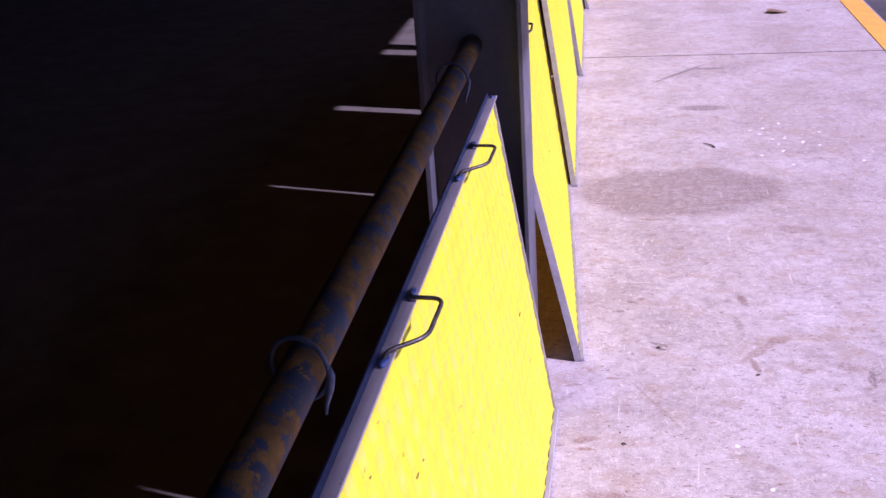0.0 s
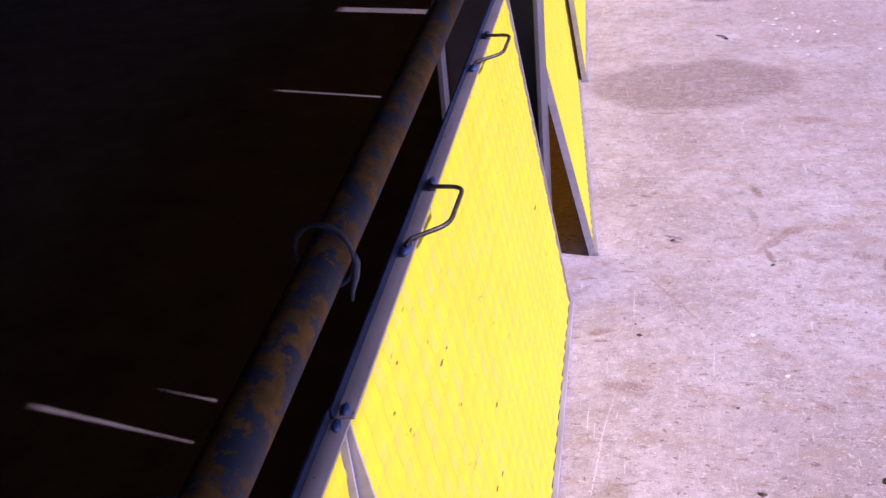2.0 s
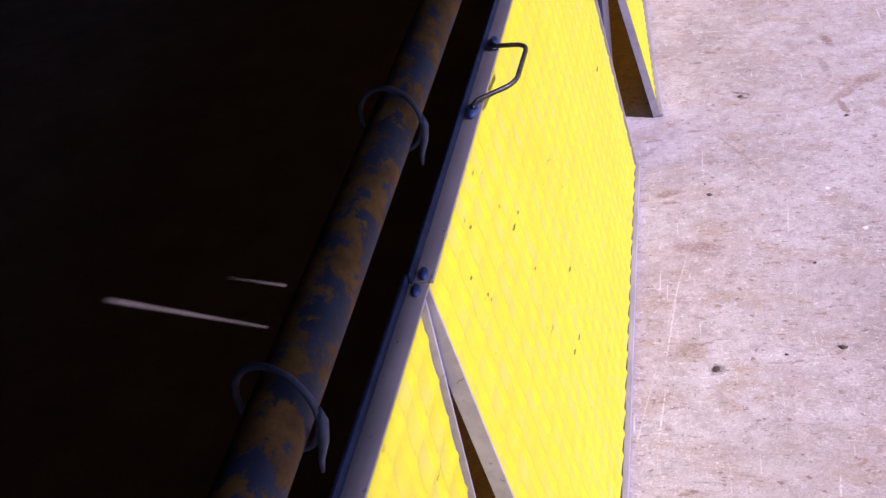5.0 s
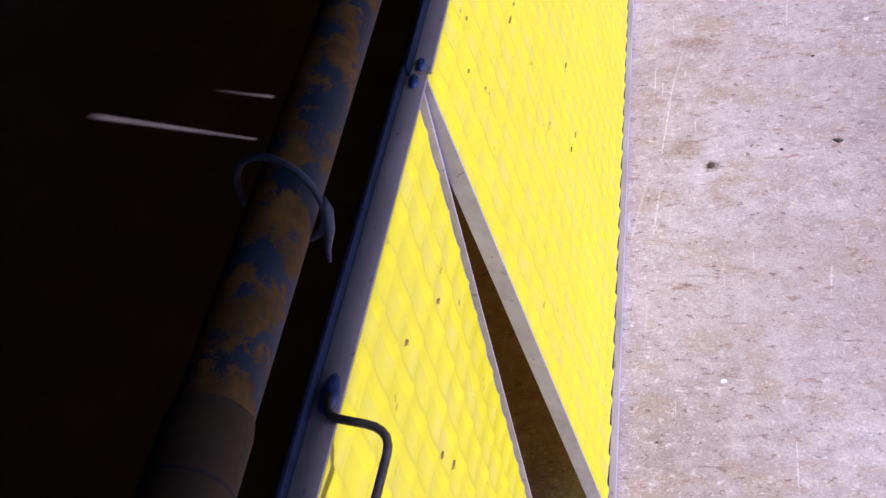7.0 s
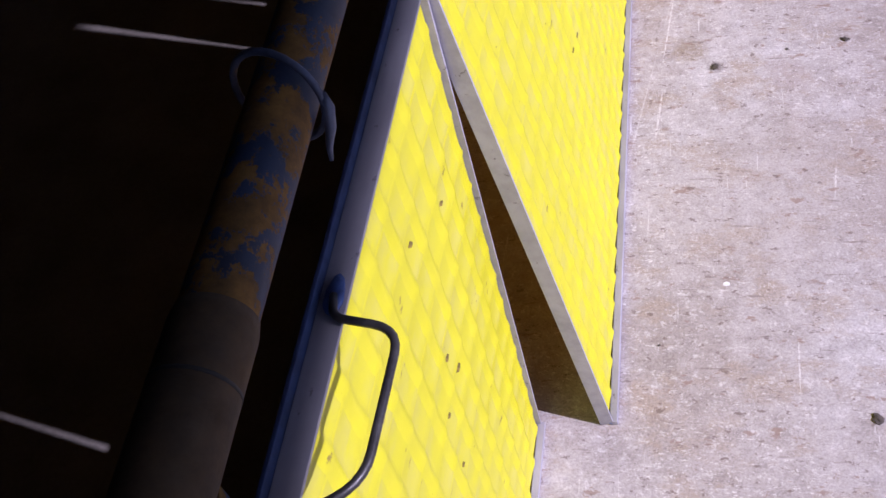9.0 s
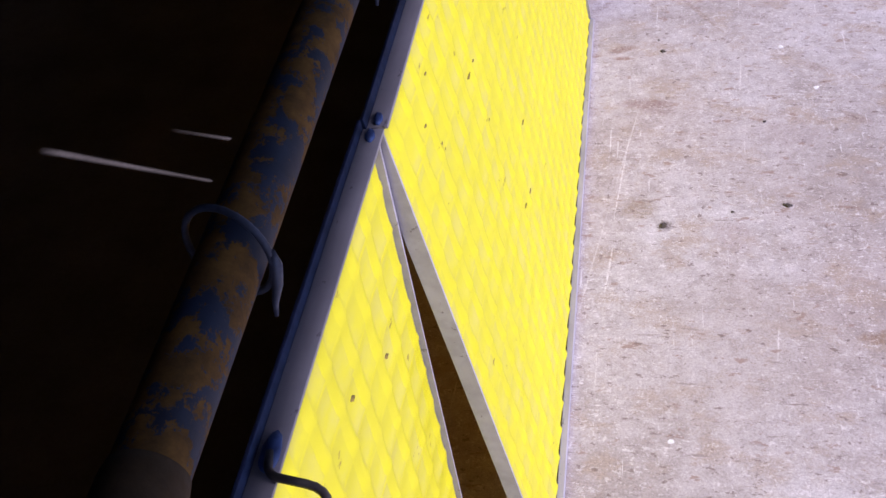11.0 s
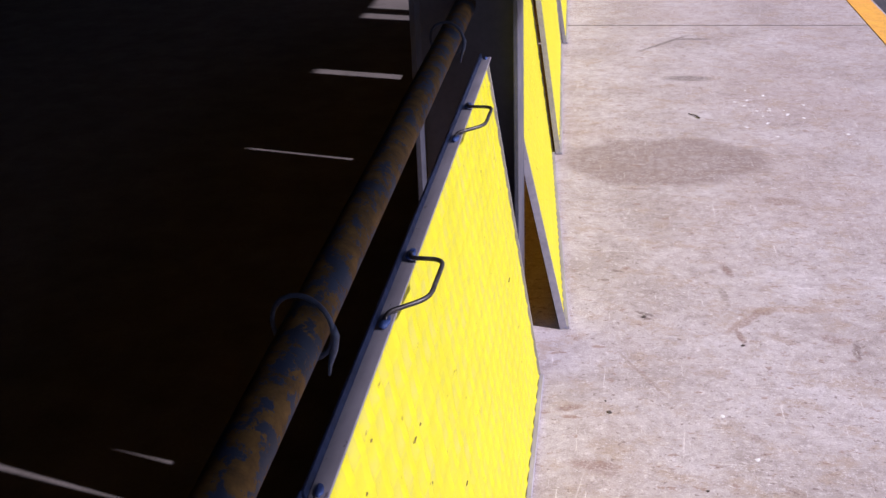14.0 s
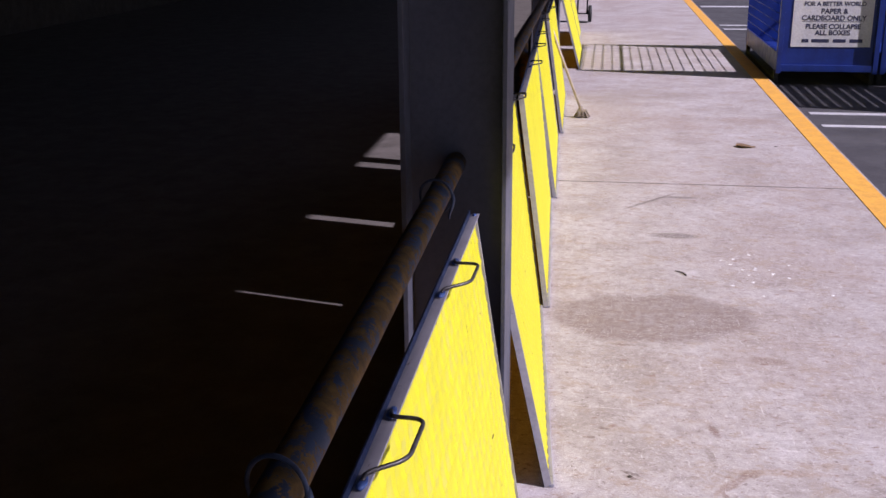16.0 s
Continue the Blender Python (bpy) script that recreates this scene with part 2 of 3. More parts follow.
EDGE_BLUE = simple_mat("dark_blue_edge_paint", (0.05, 0.08, 0.20), (0.025, 0.04, 0.10), 0.5, 25.0)
# Dark steel of the rods; also stands for shade in the panel frame gaps.
ROD_AND_GAP = simple_mat("dark_rod_and_gap_shade", (0.10, 0.095, 0.10), (0.05, 0.045, 0.05), 0.4, 30.0, 0.6, 0.2)
WIRE = simple_mat("blue_grey_tie_wire", (0.10, 0.13, 0.22), (0.06, 0.07, 0.12), 0.45, 40.0, 0.3)
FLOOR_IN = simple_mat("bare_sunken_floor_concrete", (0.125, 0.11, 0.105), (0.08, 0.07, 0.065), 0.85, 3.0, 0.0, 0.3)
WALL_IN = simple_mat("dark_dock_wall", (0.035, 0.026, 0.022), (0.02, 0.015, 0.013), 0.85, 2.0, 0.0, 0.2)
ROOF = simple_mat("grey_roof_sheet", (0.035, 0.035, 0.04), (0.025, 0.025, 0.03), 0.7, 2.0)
ASPHALT = simple_mat("worn_asphalt", (0.078, 0.075, 0.084), (0.046, 0.044, 0.052), 0.85, 2.2, 0.0, 0.5, (0.35, 0.65), 140.0)
ORANGE = simple_mat("orange_kerb_paint", (0.86, 0.45, 0.065), (0.72, 0.36, 0.07), 0.7, 9.0, 0.0, 0.3)
WHITE = simple_mat("white_road_paint", (0.62, 0.62, 0.66), (0.40, 0.40, 0.43), 0.75, 9.0, 0.0, 0.3)
JOINT = simple_mat("dirty_joint_filler", (0.13, 0.11, 0.10), (0.09, 0.08, 0.075), 0.9, 20.0)
BIN_BLUE = simple_mat("blue_bin_paint", (0.014, 0.042, 0.27), (0.009, 0.024, 0.17), 0.4, 4.0)
SIGN_WHITE = simple_mat("white_sign_board", (0.80, 0.80, 0.84), (0.70, 0.70, 0.74), 0.45, 3.0)
INK = simple_mat("dark_blue_sign_ink", (0.04, 0.045, 0.11), (0.03, 0.035, 0.08), 0.5)
BLACK = simple_mat("black_rubber", (0.02, 0.02, 0.022), (0.012, 0.012, 0.013), 0.7, 12.0)
WOOD = simple_mat("pale_broomstick_wood", (0.50, 0.43, 0.36), (0.36, 0.29, 0.23), 0.6, 12.0)
MOP = simple_mat("grubby_mop_yarn", (0.30, 0.25, 0.20), (0.17, 0.14, 0.11), 0.95, 30.0, 0.0, 0.5)
GRIT = simple_mat("dark_grit", (0.10, 0.08, 0.07), (0.05, 0.04, 0.035), 0.9, 40.0)
LEAF = simple_mat("dry_brown_leaf", (0.22, 0.14, 0.08), (0.12, 0.075, 0.045), 0.8, 30.0)


# ---- mesh helpers ----
def box_bm(x0, x1, y0, y1, z0, z1, bevel=0.0, bm=None):
    own = bm is None
    bm = bm or bmesh.new()
    vs = [bm.verts.new((x, y, z)) for x in (x0, x1) for y in (y0, y1) for z in (z0, z1)]
    fs = [bm.faces.new([vs[i] for i in q]) for q in ((0, 1, 3, 2), (4, 6, 7, 5), (0, 4, 5, 1), (2, 3, 7, 6), (0, 2, 6, 4), (1, 5, 7, 3))]
    if bevel:
        es = list({e for f in fs for e in f.edges})
        bmesh.ops.bevel(bm, geom=es, offset=bevel, segments=2, affect="EDGES", profile=0.7)
    return bm


def tube_bm(points, r, sides=12, bm=None, closed=False, cap=True):
    """A round bar along a line of points; r is one radius or one for each point."""
    bm = bm or bmesh.new()
    pts = [Vector(p) for p in points]
    n = len(pts)
    rr = r if isinstance(r, (list, tuple)) else [r] * n
    rings, side = [], None
    for i, p in enumerate(pts):
        a = pts[(i - 1) % n] if (closed or i) else p
        b = pts[(i + 1) % n] if (closed or i < n - 1) else p
        d = (b - a).normalized()
        if side is None:
            side = d.orthogonal().normalized()
        side = (side - d * side.dot(d)).normalized()
        up = d.cross(side)
        rings.append([bm.verts.new(p + rr[i] * (math.cos(w) * side + math.sin(w) * up)) for w in (2 * math.pi * k / sides for k in range(sides))])
    for i in range(n if closed else n - 1):
        a, b = rings[i], rings[(i + 1) % n]
        for k in range(sides):
            f = bm.faces.new((a[k], a[(k + 1) % sides], b[(k + 1) % sides], b[k]))
            f.smooth = True
    if cap and not closed:
        bm.faces.new(rings[0][::-1])
        bm.faces.new(rings[-1])
    return bm


def rounded(points, radius, steps=5):
    """The line through points with its inner corners rounded."""
    pts = [Vector(p) for p in points]
    out = [pts[0]]
    for a, b, c in zip(pts, pts[1:], pts[2:]):
        u, v = (a - b), (c - b)
        r = min(radius, u.length * 0.45, v.length * 0.45)
        s, e = b + u.normalized() * r, b + v.normalized() * r
        for k in range(steps + 1):
            t = k / steps
            out.append((1 - t) ** 2 * s + 2 * t * (1 - t) * b + t * t * e)
    out.append(pts[-1])
    return out


def mesh_of(name, bm, *mats):
    me = bpy.data.meshes.new(name)
    bmesh.ops.recalc_face_normals(bm, faces=bm.faces)
    bm.to_mesh(me)
    bm.free()
    for m in mats:
        me.materials.append(m)
    return me


def solid(name, bm, mat, label="", category="", group="", kind=""):
    return tagged(new(name, mesh_of(name, bm, mat)), label, category, group, kind)


def part(name, bm, mat, parent, label=""):
    ob = new(name, mesh_of(name, bm, mat))
    ob.parent = parent
    return tagged(ob, label)


def thing(name, m, label, category, group=""):
    ob = new(name)
    ob.matrix_world = m
    return tagged(ob, label, category, group)


# ---- the dock: platform, road, sunken floor, walls, canopy ----
EDGE = 0.03           # inner edge of the platform
KERB = 2.382            # outer edge of the platform
SUNK = -0.92           # level of the sunken floor
ROAD = -0.06
slab = box_bm(EDGE, KERB, -9, 60, -1.3, 0.0)
for v in slab.verts:
    if v.co.x < 1:
        v.co.x = EDGE - 0.018 * v.co.y      # the inner edge runs with the building, a little askew to the kerb
solid("platform", slab, CONCRETE, "pale pinkish worn concrete dock platform", "platform", kind="structure")
solid("road", box_bm(KERB, 400, -300, 600, -1.0, ROAD), ASPHALT, "dark grey worn asphalt yard", "road", kind="structure")
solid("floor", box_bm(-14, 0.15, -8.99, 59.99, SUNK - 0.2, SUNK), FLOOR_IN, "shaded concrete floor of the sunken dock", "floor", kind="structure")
# Walls added near black, which keeps the inside of the dock dark.
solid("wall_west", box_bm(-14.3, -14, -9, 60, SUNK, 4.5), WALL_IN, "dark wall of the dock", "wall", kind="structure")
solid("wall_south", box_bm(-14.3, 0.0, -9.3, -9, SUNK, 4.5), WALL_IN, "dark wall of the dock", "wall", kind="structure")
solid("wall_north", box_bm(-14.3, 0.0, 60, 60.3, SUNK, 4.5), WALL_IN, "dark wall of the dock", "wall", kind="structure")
# Canopy added out of view; its edge fits the shade line on the panel tops.
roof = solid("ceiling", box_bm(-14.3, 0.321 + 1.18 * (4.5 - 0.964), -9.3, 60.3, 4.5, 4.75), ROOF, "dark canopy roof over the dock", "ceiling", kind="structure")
roof.matrix_world = pose(0, 0, 0, 0, 0, 1.29)
solid("kerb_line", box_bm(2.212, 2.367, -9, 60, 0.0, 0.004), ORANGE, "orange painted line along the platform edge", "painted line", kind="structure")
solid("joint", box_bm(0.1, KERB - 0.01, 6.545, 6.553, 0.0, 0.0015), JOINT, "thin dark joint across the concrete", "joint", kind="structure")
for y0, y1, x1 in ((9.00, 9.10, 6.0), (9.61, 9.72, 6.0), (17.35, 17.50, 6), (18.0, 18.15, 6), (21.9, 22.2, 6)):
    solid("road_marking", box_bm(KERB + 0.12, x1, y0, y1, ROAD, ROAD + 0.004), WHITE, "worn white stripe on the asphalt", "road marking", "stripes on the road", "structure")

# ---- rail ----
RAIL_Z, RAIL_R = 1.045, 0.028
rail = thing("guard_rail", pose(0.285, 0, 0, 0, 0, math.degrees(0.0225)), "rusty pipe guard rail with flaking blue paint along the dock edge", "rail", "guard rails")
part("pipe", tube_bm([(0, -3.0 + 0.25 * i, RAIL_Z) for i in range(22)] + [(0, 2.488, RAIL_Z)], RAIL_R, 24), PIPE, rail)
sleeve = part("sleeve", tube_bm([(0, y, RAIL_Z) for y in (-0.16, -0.155, 0.094, 0.104)], [0.029, 0.0308, 0.0308, 0.029], 24), SHADED_RUST, rail, "brown rusty pipe sleeve, darkened for shade, with a dark seam")
part("seam", tube_bm([(0, 0.046, RAIL_Z), (0, 0.049, RAIL_Z)], 0.0311, 24), BLACK, sleeve)
part("post", tube_bm([(0, -0.02, 0.0), (0, -0.02, 0.5), (0, -0.02, RAIL_Z - 0.02)], 0.027, 20), PIPE, rail)
far_rail = thing("guard_rail", pose(0.225, 2.60, 0, 0, 0, math.degrees(0.021)), "rusty pipe guard rail with flaking blue paint along the dock edge", "rail", "guard rails")
part("pipe", tube_bm([(0, 0.0, RAIL_Z), (0, 2.0, RAIL_Z), (0, 4.0, RAIL_Z), (0, 7.82, RAIL_Z)], RAIL_R, 16), PIPE, far_rail)
for y in (3.0,):
    part("post", tube_bm([(0, y, 0.0), (0, y, RAIL_Z - 0.02)], 0.027, 16), PIPE, far_rail)


def tie_bm(y, lean):
    """A loose wire ring round the pipe with a twisted knot and a short tail."""
    pts = []
    for i in range(26):
        w = 2 * math.pi * i / 26
        pts.append((-0.004 + 0.0405 * math.cos(w), y + lean * 0.014 * math.cos(w) + 0.008 * math.sin(w), RAIL_Z + 0.002 + 0.0375 * math.sin(w)))
    bm = tube_bm(pts, 0.0033, 8, closed=True)
    yy = y + lean * 0.014
    tube_bm([(0.0355, yy + 0.004, RAIL_Z + 0.012), (0.039, yy, RAIL_Z), (0.037, yy - 0.004, RAIL_Z - 0.016), (0.031, yy - 0.007, RAIL_Z - 0.036), (0.030, yy - 0.010, RAIL_Z - 0.048)], [0.0035, 0.0052, 0.0048, 0.003, 0.002], 8, bm)
    return bm


for y in (0.312, 0.785, 2.12):
    part("tie_wire", tie_bm(y, -1.0), WIRE, rail, "blue-grey tie wire twisted round the pipe")


# ---- columns ----
def column(y, x=0.0):
    ob = thing("steel_column", pose(x, y, 0), "dark blue-grey steel column standing on the platform edge", "column", "columns")
    part("flange", box_bm(0.092, 0.106, 0, 0.185, 0, 4.5, 0.002), COLUMN, ob)
    part("flange", box_bm(0.362, 0.374, 0, 0.185, 0, 4.5, 0.002), COLUMN, ob)
    part("web", box_bm(0.106, 0.362, 0.087, 0.099, 0, 4.5), COLUMN, ob)
    part("base_plate", box_bm(0.07, 0.395, -0.02, 0.205, 0, 0.015, 0.002), COLUMN, ob)
    return ob


column(2.40)
column(10.42, -0.235)


# ---- leaning yellow panels ----
DEEP = 0.023           # depth of the frame's outward leg
THICK = 0.004


def ribbed_mesh(length, height):
    """The sheet: square cells, each rising slowly along y to a rib that drops off sharply, with a low crease between the rows, in the plane of y and z, facing +x."""
    pitch = 0.0605
    ny, nz = round(length / pitch), round(height / pitch)
    sy, sz = length / ny, height / nz
    across = ((0.0, 0.0004), (0.10, 0.0), (0.56, 0.0016), (0.80, 0.0038), (0.91, 0.0034))
    upward = ((0.0, 0.0020), (0.13, 0.0002), (0.50, -0.0004), (0.86, 0.0003))
    rnd = random.Random(7)
    bm = bmesh.new()
    us = [(i + u, h) for i in range(ny) for u, h in across] + [(ny, 0.0004)]
    vs = [(j + v, h) for j in range(nz) for v, h in upward] + [(nz, 0.0020)]
    rows = []
    for v, hv in vs:
        row = []
        for u, hu in us:
            inner_y, inner_z = 0 < u < ny, 0 < v < nz
            y = u * sy + (rnd.uniform(-0.0012, 0.0012) if inner_y else 0)
            z = v * sz + (rnd.uniform(-0.0015, 0.0015) if inner_z else 0)
            row.append(bm.verts.new((0.0006 + hu * rnd.uniform(0.85, 1.15) + hv + rnd.uniform(-0.0002, 0.0002), y, z)))
        rows.append(row)
    for j in range(len(vs) - 1):
        for i in range(len(us) - 1):
            f = bm.faces.new((rows[j][i], rows[j][i + 1], rows[j + 1][i + 1], rows[j + 1][i]))
            f.smooth = True
            f.material_index = 0 if i % 5 in (2, 3) or j % 4 == 3 else 1
    return bm


def sheet_face(y):
    """How far the ribbed sheet stands out at y."""
    u = (y / 0.0605) % 1
    return 0.0006 + (0.0047 * u if u < 0.8 else 0.0035)


def handle_bm():
    """A bent rod: two feet on the top bar and a hand bar standing out from it."""
    return tube_bm(rounded([(0.000, -0.105, 0.004), (0.001, -0.084, 0.006), (0.054, -0.046, 0.002), (0.057, 0.078, 0.000), (0.004, 0.084, 0.006), (0.000, 0.106, 0.004)], 0.022), 0.0036, 10)


def weld_bm(r, stretch):
    bm = bmesh.new()
    bmesh.ops.create_icosphere(bm, subdivisions=2, radius=r)
    rnd = random.Random(3)
    for v in bm.verts:
        v.co *= 1 + rnd.uniform(-0.18, 0.18)
        v.co.y *= stretch
        v.co.z *= 0.55
    for f in bm.faces:
        f.smooth = True
    return bm


def scuff_bm(long, seed):
    """A thin ragged mark, a little longer than it is high."""
    bm = bmesh.new()
    rnd = random.Random(seed)
    rim = [(long * math.cos(w) * rnd.uniform(0.7, 1.2), 0.0017 * math.sin(w) * rnd.uniform(0.5, 1.3)) for w in (2 * math.pi * i / 11 for i in range(11))]
    low = [bm.verts.new((-0.004, y, z)) for y, z in rim]
    high = [bm.verts.new((0.0007, 0.8 * y, 0.8 * z)) for y, z in rim]
    bm.faces.new(high)
    for i in range(11):
        bm.faces.new((low[i], low[(i + 1) % 11], high[(i + 1) % 11], high[i]))
    return bm


def panel(y0, length, foot0, foot1, top_x, top_z, handles=(0.42, 1.16), scuffs=(), twist=0.0):
    """A framed sheet that stands on the platform and leans on the rail. Its plane runs from the foot line to the top line."""
    foot = Vector((foot0, y0, 0))
    along = Vector((foot1 - foot0, length, 0)).normalized()
    up = Vector((top_x - foot0, 0, top_z))
    up = (up - along * up.dot(along))
    height = up.length
    up.normalize()
    out = along.cross(up).normalized()
    lift = DEEP * max(0.0, -out.z) + 0.001
    m = Matrix((out, along, up)).transposed().to_4x4()
    m.translation = foot + Vector((0, 0, lift))
    ob = thing("barrier_panel", m, "yellow ribbed panel in a grey steel frame, leaning on the rail", "panel", "leaning yellow panels")
    d0, d1 = -DEEP, 0.0
    sheet = new("sheet", mesh_of("sheet", ribbed_mesh(length - 0.012, height - 0.020), YELLOW, YELLOW_WORN))
    sheet.parent = ob
    sheet.location = (d0 + 0.013, 0.006, 0.013)
    tagged(sheet, "worn yellow sheet with raised ribs in square cells")
    for n, (sy, sz, long) in enumerate(scuffs):
        mark = part("scuff", scuff_bm(0.75 * long, n), SCUFF, sheet, "dark brown scuff in the paint")
        mark.location = (sheet_face(sy), sy, sz)
    part("bottom_bar", box_bm(d0 + 0.0175, d1 + 0.007, 0, length, 0, 0.011, 0.0012), STEEL, ob)
    part("top_bar", box_bm(d1 - 0.015, d1 + 0.008, 0, length, height - THICK, height, 0.0008), STEEL, ob)
    # Added strip closes the bottom gap; its dark colour stands for the shade there.
    part("bottom_back_bar", box_bm(d0 - 0.0005, d0 + 0.0035, 0.031, length - 0.031, THICK + 0.0005, 0.034), ROD_AND_GAP, ob, "added back strip, dark for the shade in the gap under the sheet")
    part("back_edge", box_bm(d1 - 0.0190, d1 - 0.0153, 0, length, height - 0.030, height + 0.012, 0.001), EDGE_BLUE, ob, "dark blue back edge of the top bar")
    part("end_bar", box_bm(d0, d1, 0.0, THICK, THICK, height - THICK, 0.0008), STEEL, ob)
    part("end_bar", box_bm(d0, d1, length - THICK, length, THICK, height - THICK, 0.0008), STEEL, ob)
    # Back legs coloured dark for the shade between sheet and end bar.
    for yy, n in ((0.0, "back_bar"), (length - 0.03, "back_bar")):
        part(n, box_bm(d0, d0 + 0.004, yy + 0.0045, yy + 0.0255, 0.005, height - 0.005), ROD_AND_GAP, ob)
    for hy in handles:
        h = part("handle", handle_bm(), ROD_AND_GAP, ob, "bent dark steel rod handle")
        h.location = (d1 - 0.002, hy, height + 0.001)
        for s in (-0.104, 0.106):
            w = part("weld", weld_bm(0.0078, 2.5), WELD, h, "blue weld bead")
            w.location = (0.0, s, 0.002)
    for yy in (0.004, length - 0.004):
        w = part("weld", weld_bm(0.006, 0.8), WELD, ob, "blue weld bead")
        w.location = (d1 - 0.004, yy, 0.007)
    for yy in (0.013, length - 0.013):
        w = part("weld", weld_bm(0.0065, 0.8), WELD, ob, "blue weld bead")
        w.matrix_basis = pose(d1 - 0.004, yy, height + 0.001, 0, 0, 10) @ Matrix.Diagonal((0.75, 2.2, 1, 1))
    if twist:                      # the far top corner stands further out than the near one
        for child in ob.children:
            if child.name.startswith(("handle", "weld")):
                child.location.x += twist * child.location.y / length * child.location.z / height
                continue
            for v in child.data.vertices:
                v.co.x += twist * (v.co.y + child.location.y) / length * (v.co.z + child.location.z) / height
    return ob


panel(-1.07, 1.664, 0.345, 0.343, 0.325, 0.950, (0.45, 1.150),
      ((1.333, 0.656, 0.010), (1.432, 0.541, 0.010), (1.414, 0.589, 0.008), (1.354, 0.449, 0.006), (1.365, 0.547, 0.007), (1.425, 0.782, 0.006), (1.539, 0.711, 0.006)))
panel(0.599, 1.718, 0.465, 0.445, 0.326, 0.950, (0.472, 1.21),
      ((0.186, 0.770, 0.009), (0.192, 0.758, 0.006), (0.392, 0.732, 0.014), (0.638, 0.458, 0.012), (0.209, 0.865, 0.007), (0.147, 0.830, 0.006), (0.484, 0.605, 0.009), (0.429, 0.620, 0.014), (0.484, 0.492, 0.008), (0.504, 0.376, 0.011), (0.439, 0.727, 0.006), (1.486, 0.427, 0.022), (0.602, 0.466, 0.009), (0.56, 0.36, 0.014)))
panel(2.60, 1.58, 0.507, 0.372, 0.305, 0.955, (0.42, 1.42), twist=0.072)
panel(4.15, 1.90, 0.408, 0.318, 0.280, 0.965, (0.95, 1.72), twist=0.02)
panel(6.08, 1.95, 0.345, 0.268, 0.205, 0.965, (0.5, 1.42))
panel(8.16, 1.98, 0.295, 0.238, 0.155, 0.965, (0.44, 1.4))
panel(12.04, 1.95, 0.326, 0.30, 0.06, 0.965, (0.45, 1.4))
panel(14.29, 1.95, 0.245, 0.22, 0.03, 0.965, (0.45, 1.4))


# ---- recycling cages ----
def writing(words, size, x, y, z, parent):
    data = bpy.data.curves.new("lettering", "FONT")
    data.body, data.size, data.align_x, data.align_y, data.extrude = words, size, "CENTER", "CENTER", 0.001
    data.offset = size * 0.026
    data.materials.append(INK)
    ob = new("lettering", data)
    ob.parent = parent
    ob.matrix_basis = pose(x, y, z, 90, 0, 0)
    return ob


def cage(x, y, w, d, sign, thick=0.006):
    """A steel cage on skids: sheet front and back, low sheet sides with round bars above."""
    what = "blue steel recycling cage with a white notice" if sign else "blue steel recycling cage with barred sides"
    ob = thing("recycling_cage", pose(x, y, ROAD), what + ", standing on the asphalt", "recycling bin", "recycling cages")
    top, low = 1.90, 0.15
    part("front_sheet", box_bm(0, w, 0, 0.012, low, top, 0.002), BIN_BLUE, ob)
    part("back_sheet", box_bm(0, w, d - 0.012, d, low, top, 0.002), BIN_BLUE, ob)
    part("base", box_bm(0.004, w - 0.004, 0.014, d - 0.014, low, low + 0.03), BIN_BLUE, ob)
    for xx in (0.0, w - 0.05):
        part("front_post", box_bm(xx, xx + 0.05, -0.05, -0.001, low - 0.02, top, 0.004), BIN_BLUE, ob)
        part("skid", box_bm(xx, xx + 0.05, 0.05, d - 0.05, 0.0, 0.07, 0.004), BLACK, ob)
        for yy in (0.06, d - 0.14):
            part("foot", box_bm(xx + 0.002, xx + 0.048, yy, yy + 0.08, 0.071, low - 0.001), BLACK, ob)
    part("front_rail", box_bm(0.052, w - 0.052, -0.045, -0.001, low, low + 0.07, 0.004), BIN_BLUE, ob)
    for xx in (0.003, w - 0.015):
        part("side_sheet", box_bm(xx, xx + 0.012, 0.014, d - 0.014, low + 0.031, low + 0.20), BIN_BLUE, ob)
        for i in range(15 if (xx < 0.1) == sign or thick > 0.01 else 0):
            zz = low + 0.30 + 0.10 * i
            part("bar", tube_bm([(xx + 0.006, 0.012, zz), (xx + 0.006, d - 0.012, zz)], 0.018 if (sign and i == 10) else thick, 6), BIN_BLUE, ob)
    for xx in ((0.0,) if sign else (w - 0.02,)):
        part("top_rail", box_bm(xx, xx + 0.02, 0.013, d - 0.013, top - 0.02, top, 0.002), BIN_BLUE, ob)
    if sign:
        x0, x1, z0 = 0.135, 0.95, 0.41
        board = part("notice", box_bm(x0, x1, -0.006, -0.001, z0, z0 + 0.95, 0.001), SIGN_WHITE, ob, "white notice with dark blue lettering")
        mid = (x0 + x1) / 2
        px = 0.0059
        for words, size, row in (("FOR A BETTER WORLD", 0.060, 6), ("PAPER &", 0.074, 19), ("CARDBOARD ONLY", 0.072, 31), ("PLEASE COLLAPSE", 0.070, 46), ("ALL BOXES", 0.072, 57)):
            writing(words, size, mid + 0.01, -0.0065, z0 + (82 - row) * px, board)
        part("rule", box_bm(x0 + 0.10, x1 - 0.09, -0.0075, -0.0062, z0 + 45 * px, z0 + 45 * px + 0.004), INK, board)
        for a, b in ((0.11, 0.18), (0.21, 0.39), (0.43, 0.56), (0.60, 0.73)):
            part("bar_of_print", box_bm(x0 + a, x0 + b, -0.0075, -0.0062, z0 + 8.0 * px, z0 + 14.0 * px), INK, board)
    return ob


cage(2.434, 11.42, 1.04, 2.60, True)
cage(3.50, 11.42, 1.04, 2.60, False, 0.005)
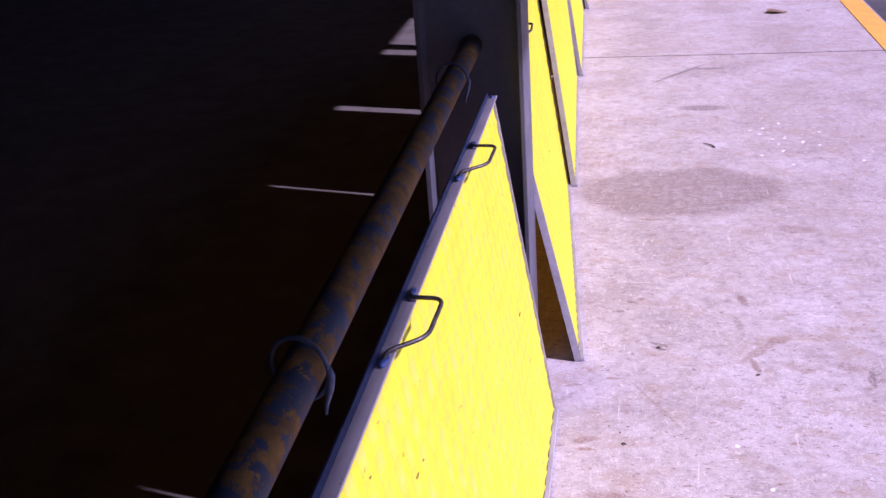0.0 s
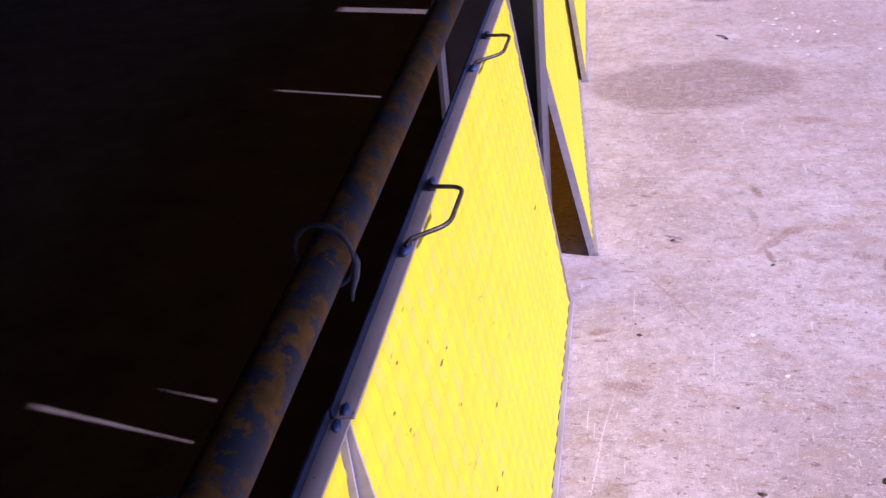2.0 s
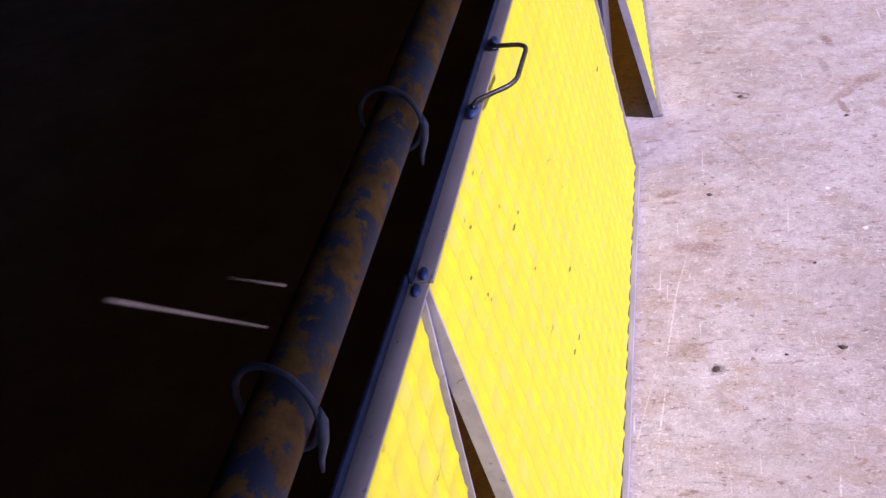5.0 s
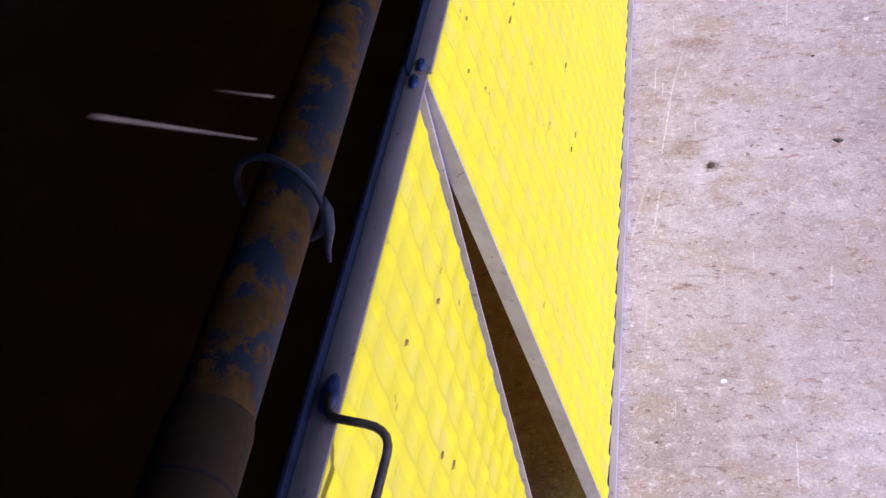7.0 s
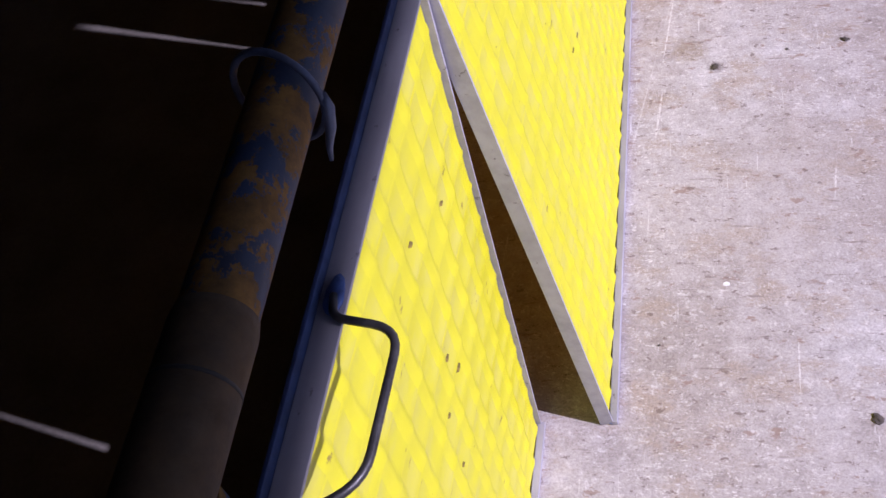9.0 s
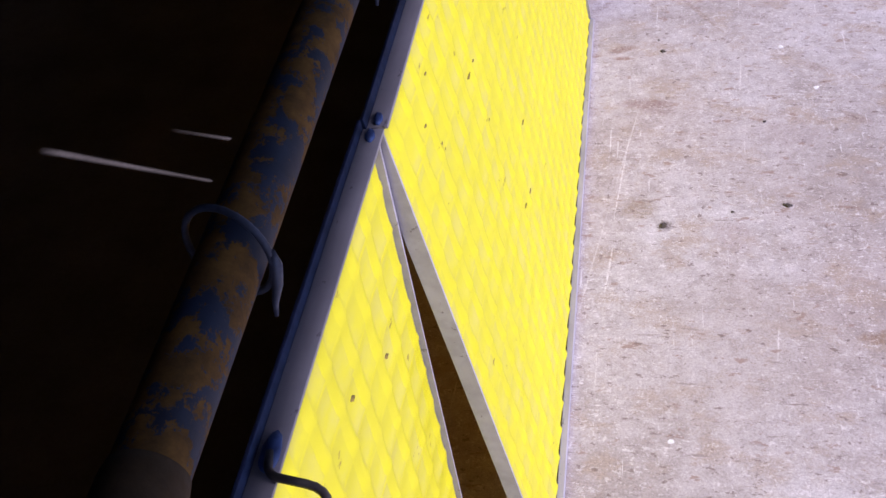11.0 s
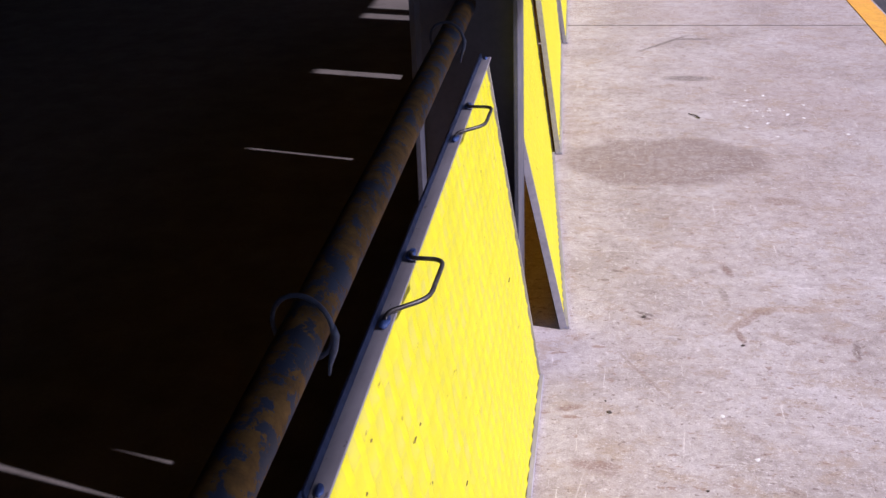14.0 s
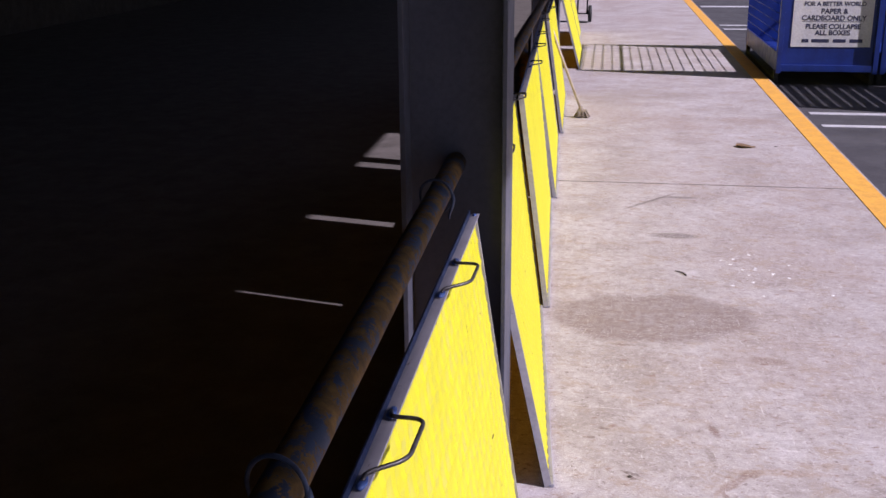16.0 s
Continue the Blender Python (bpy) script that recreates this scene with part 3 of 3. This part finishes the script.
# Added out of view, with thick bars, to cast the barred shadow on the road.
cage(4.60, 9.50, 1.04, 1.36, False, 0.036)


# ---- mop, hand trolley, litter ----
mop = thing("mop", pose(0.425, 8.90, 0), "old string mop with pale wooden handle leaning on a panel", "mop")
part("handle", tube_bm([(0.0, 0.0, 0.06), (-0.205, 0.10, 0.55), (-0.415, 0.22, 1.10)], 0.0125, 12), WOOD, mop)
part("socket", tube_bm([(0.004, -0.003, 0.03), (-0.012, 0.008, 0.10)], [0.028, 0.017], 12), MOP, mop)
head = bmesh.new()
rnd = random.Random(11)
for i in range(46):
    a, r = rnd.uniform(0, 2 * math.pi), rnd.uniform(0.03, 0.075)
    tube_bm([(0.0, 0.0, 0.06), (0.5 * r * math.cos(a), 0.4 * r * math.sin(a), 0.05 + rnd.uniform(0, 0.02)), (r * math.cos(a), 0.75 * r * math.sin(a), 0.007)], [0.008, 0.008, 0.006], 5, head)
part("yarn", head, MOP, mop)

trolley = thing("hand_trolley", pose(0.06, 17.9, 0), "black two-wheeled hand trolley parked beside the panels", "trolley")
for xx in (0.0, 0.26):
    wheel = part("wheel", tube_bm([(xx - 0.03, 0, 0.14), (xx - 0.025, 0, 0.14), (xx + 0.025, 0, 0.14), (xx + 0.03, 0, 0.14)], [0.12, 0.14, 0.14, 0.12], 24), BLACK, trolley)
    part("rim", tube_bm([(xx - 0.034, 0, 0.14), (xx + 0.034, 0, 0.14)], 0.07, 16), ROD_AND_GAP, wheel)
for xx in (0.05, 0.21):
    part("upright", tube_bm(rounded([(xx, 0.02, 0.14), (xx, 0.14, 0.75), (xx, 0.30, 1.10)], 0.08), 0.014, 10), BLACK, trolley)
part("axle", tube_bm([(0.036, 0, 0.14), (0.224, 0, 0.14)], 0.012, 10), ROD_AND_GAP, trolley)
for h in (0.40, 0.75, 1.08):
    part("cross_bar", tube_bm([(0.05, 0.02 + 0.196 * (h - 0.14), h), (0.21, 0.02 + 0.196 * (h - 0.14), h)], 0.011, 8), BLACK, trolley)
part("toe_plate", box_bm(0.03, 0.23, -0.22, 0.02, 0.004, 0.012, 0.002), ROD_AND_GAP, trolley)


def pebble(x, y, size, mat, name, label, flat=0.45):
    bm = bmesh.new()
    bmesh.ops.create_icosphere(bm, subdivisions=2, radius=size)
    r = random.Random(int(x * 1000 + y * 77))
    for v in bm.verts:
        v.co *= 1 + r.uniform(-0.38, 0.38)
        v.co.z = max(v.co.z * flat, -size * flat * 0.5) + size * flat * 0.5
        v.co.x *= 1.25
    ob = solid(name, bm, mat, label, "litter", "grit on the platform" if name == "grit" else "paint flecks on the platform")
    ob.matrix_world = pose(x, y, 0.0, 0, 0, r.uniform(0, 180))
    return ob


for x, y, size in ((0.641, 2.160, 0.011), (0.630, 2.215, 0.005), (0.882, 1.850, 0.007), (0.911, 1.544, 0.012), (1.190, 1.606, 0.020), (0.883, 0.629, 0.014), (0.642, 1.473, 0.013), (0.791, 1.521, 0.006), (0.745, 2.70, 0.012), (0.536, 0.761, 0.004), (1.93, 7.83, 0.014), (1.037, 2.55, 0.010)):
    pebble(x, y, size * 0.55, GRIT, "grit", "small dark lump of grit on the concrete", 0.35)
for x, y, size in ((0.945, 2.172, 0.008), (1.015, 1.988, 0.008), (0.654, 0.896, 0.006), (1.36, 4.62, 0.008), (1.24, 4.95, 0.007), (1.47, 4.75, 0.009)):
    pebble(x, y, size * 0.75, SIGN_WHITE, "paint_fleck", "white fleck of paint on the concrete", 0.12)

rnd = random.Random(23)
for i in range(16):
    pebble(rnd.gauss(1.42, 0.13), rnd.gauss(4.75, 0.24), rnd.uniform(0.004, 0.009), SIGN_WHITE, "paint_fleck", "white fleck of paint on the concrete", 0.12)


def dry_leaf(x, y, size, turn):
    bm = bmesh.new()
    rows = []
    for i in range(9):
        t = i / 8
        w = size * 0.85 * math.sin(math.pi * min(1, t * 0.94 + 0.03)) ** 0.8
        rows.append([bm.verts.new((size * (t - 0.5) * 2, s * w * (1 + 0.15 * math.sin(9 * t + s)), 0.004 + 0.014 * abs(s) * math.sin(3 * t + 1) + th)) for th in (0.0, 0.0012) for s in (-1, 0, 1)])
    for a, b in zip(rows, rows[1:]):
        for o in (0, 3):
            for k in (0, 1):
                bm.faces.new((a[o + k], a[o + k + 1], b[o + k + 1], b[o + k]))
        for k in (0, 2):
            bm.faces.new((a[k], a[k + 3], b[k + 3], b[k]))
    ob = solid("dead_leaf", bm, LEAF, "curled dry brown leaf lying on the concrete", "leaf")
    ob.matrix_world = pose(x, y, 0.0, 0, 0, turn)


dry_leaf(1.703, 7.80, 0.075, 10)
tw = solid("twig", tube_bm([(0, 0, 0.004), (0.02, 0.03, 0.006), (0.03, 0.075, 0.004)], [0.004, 0.0035, 0.002], 6), GRIT, "short dark twig on the concrete", "twig")
tw.matrix_world = pose(1.05, 4.68, 0, 0, 0, 60)
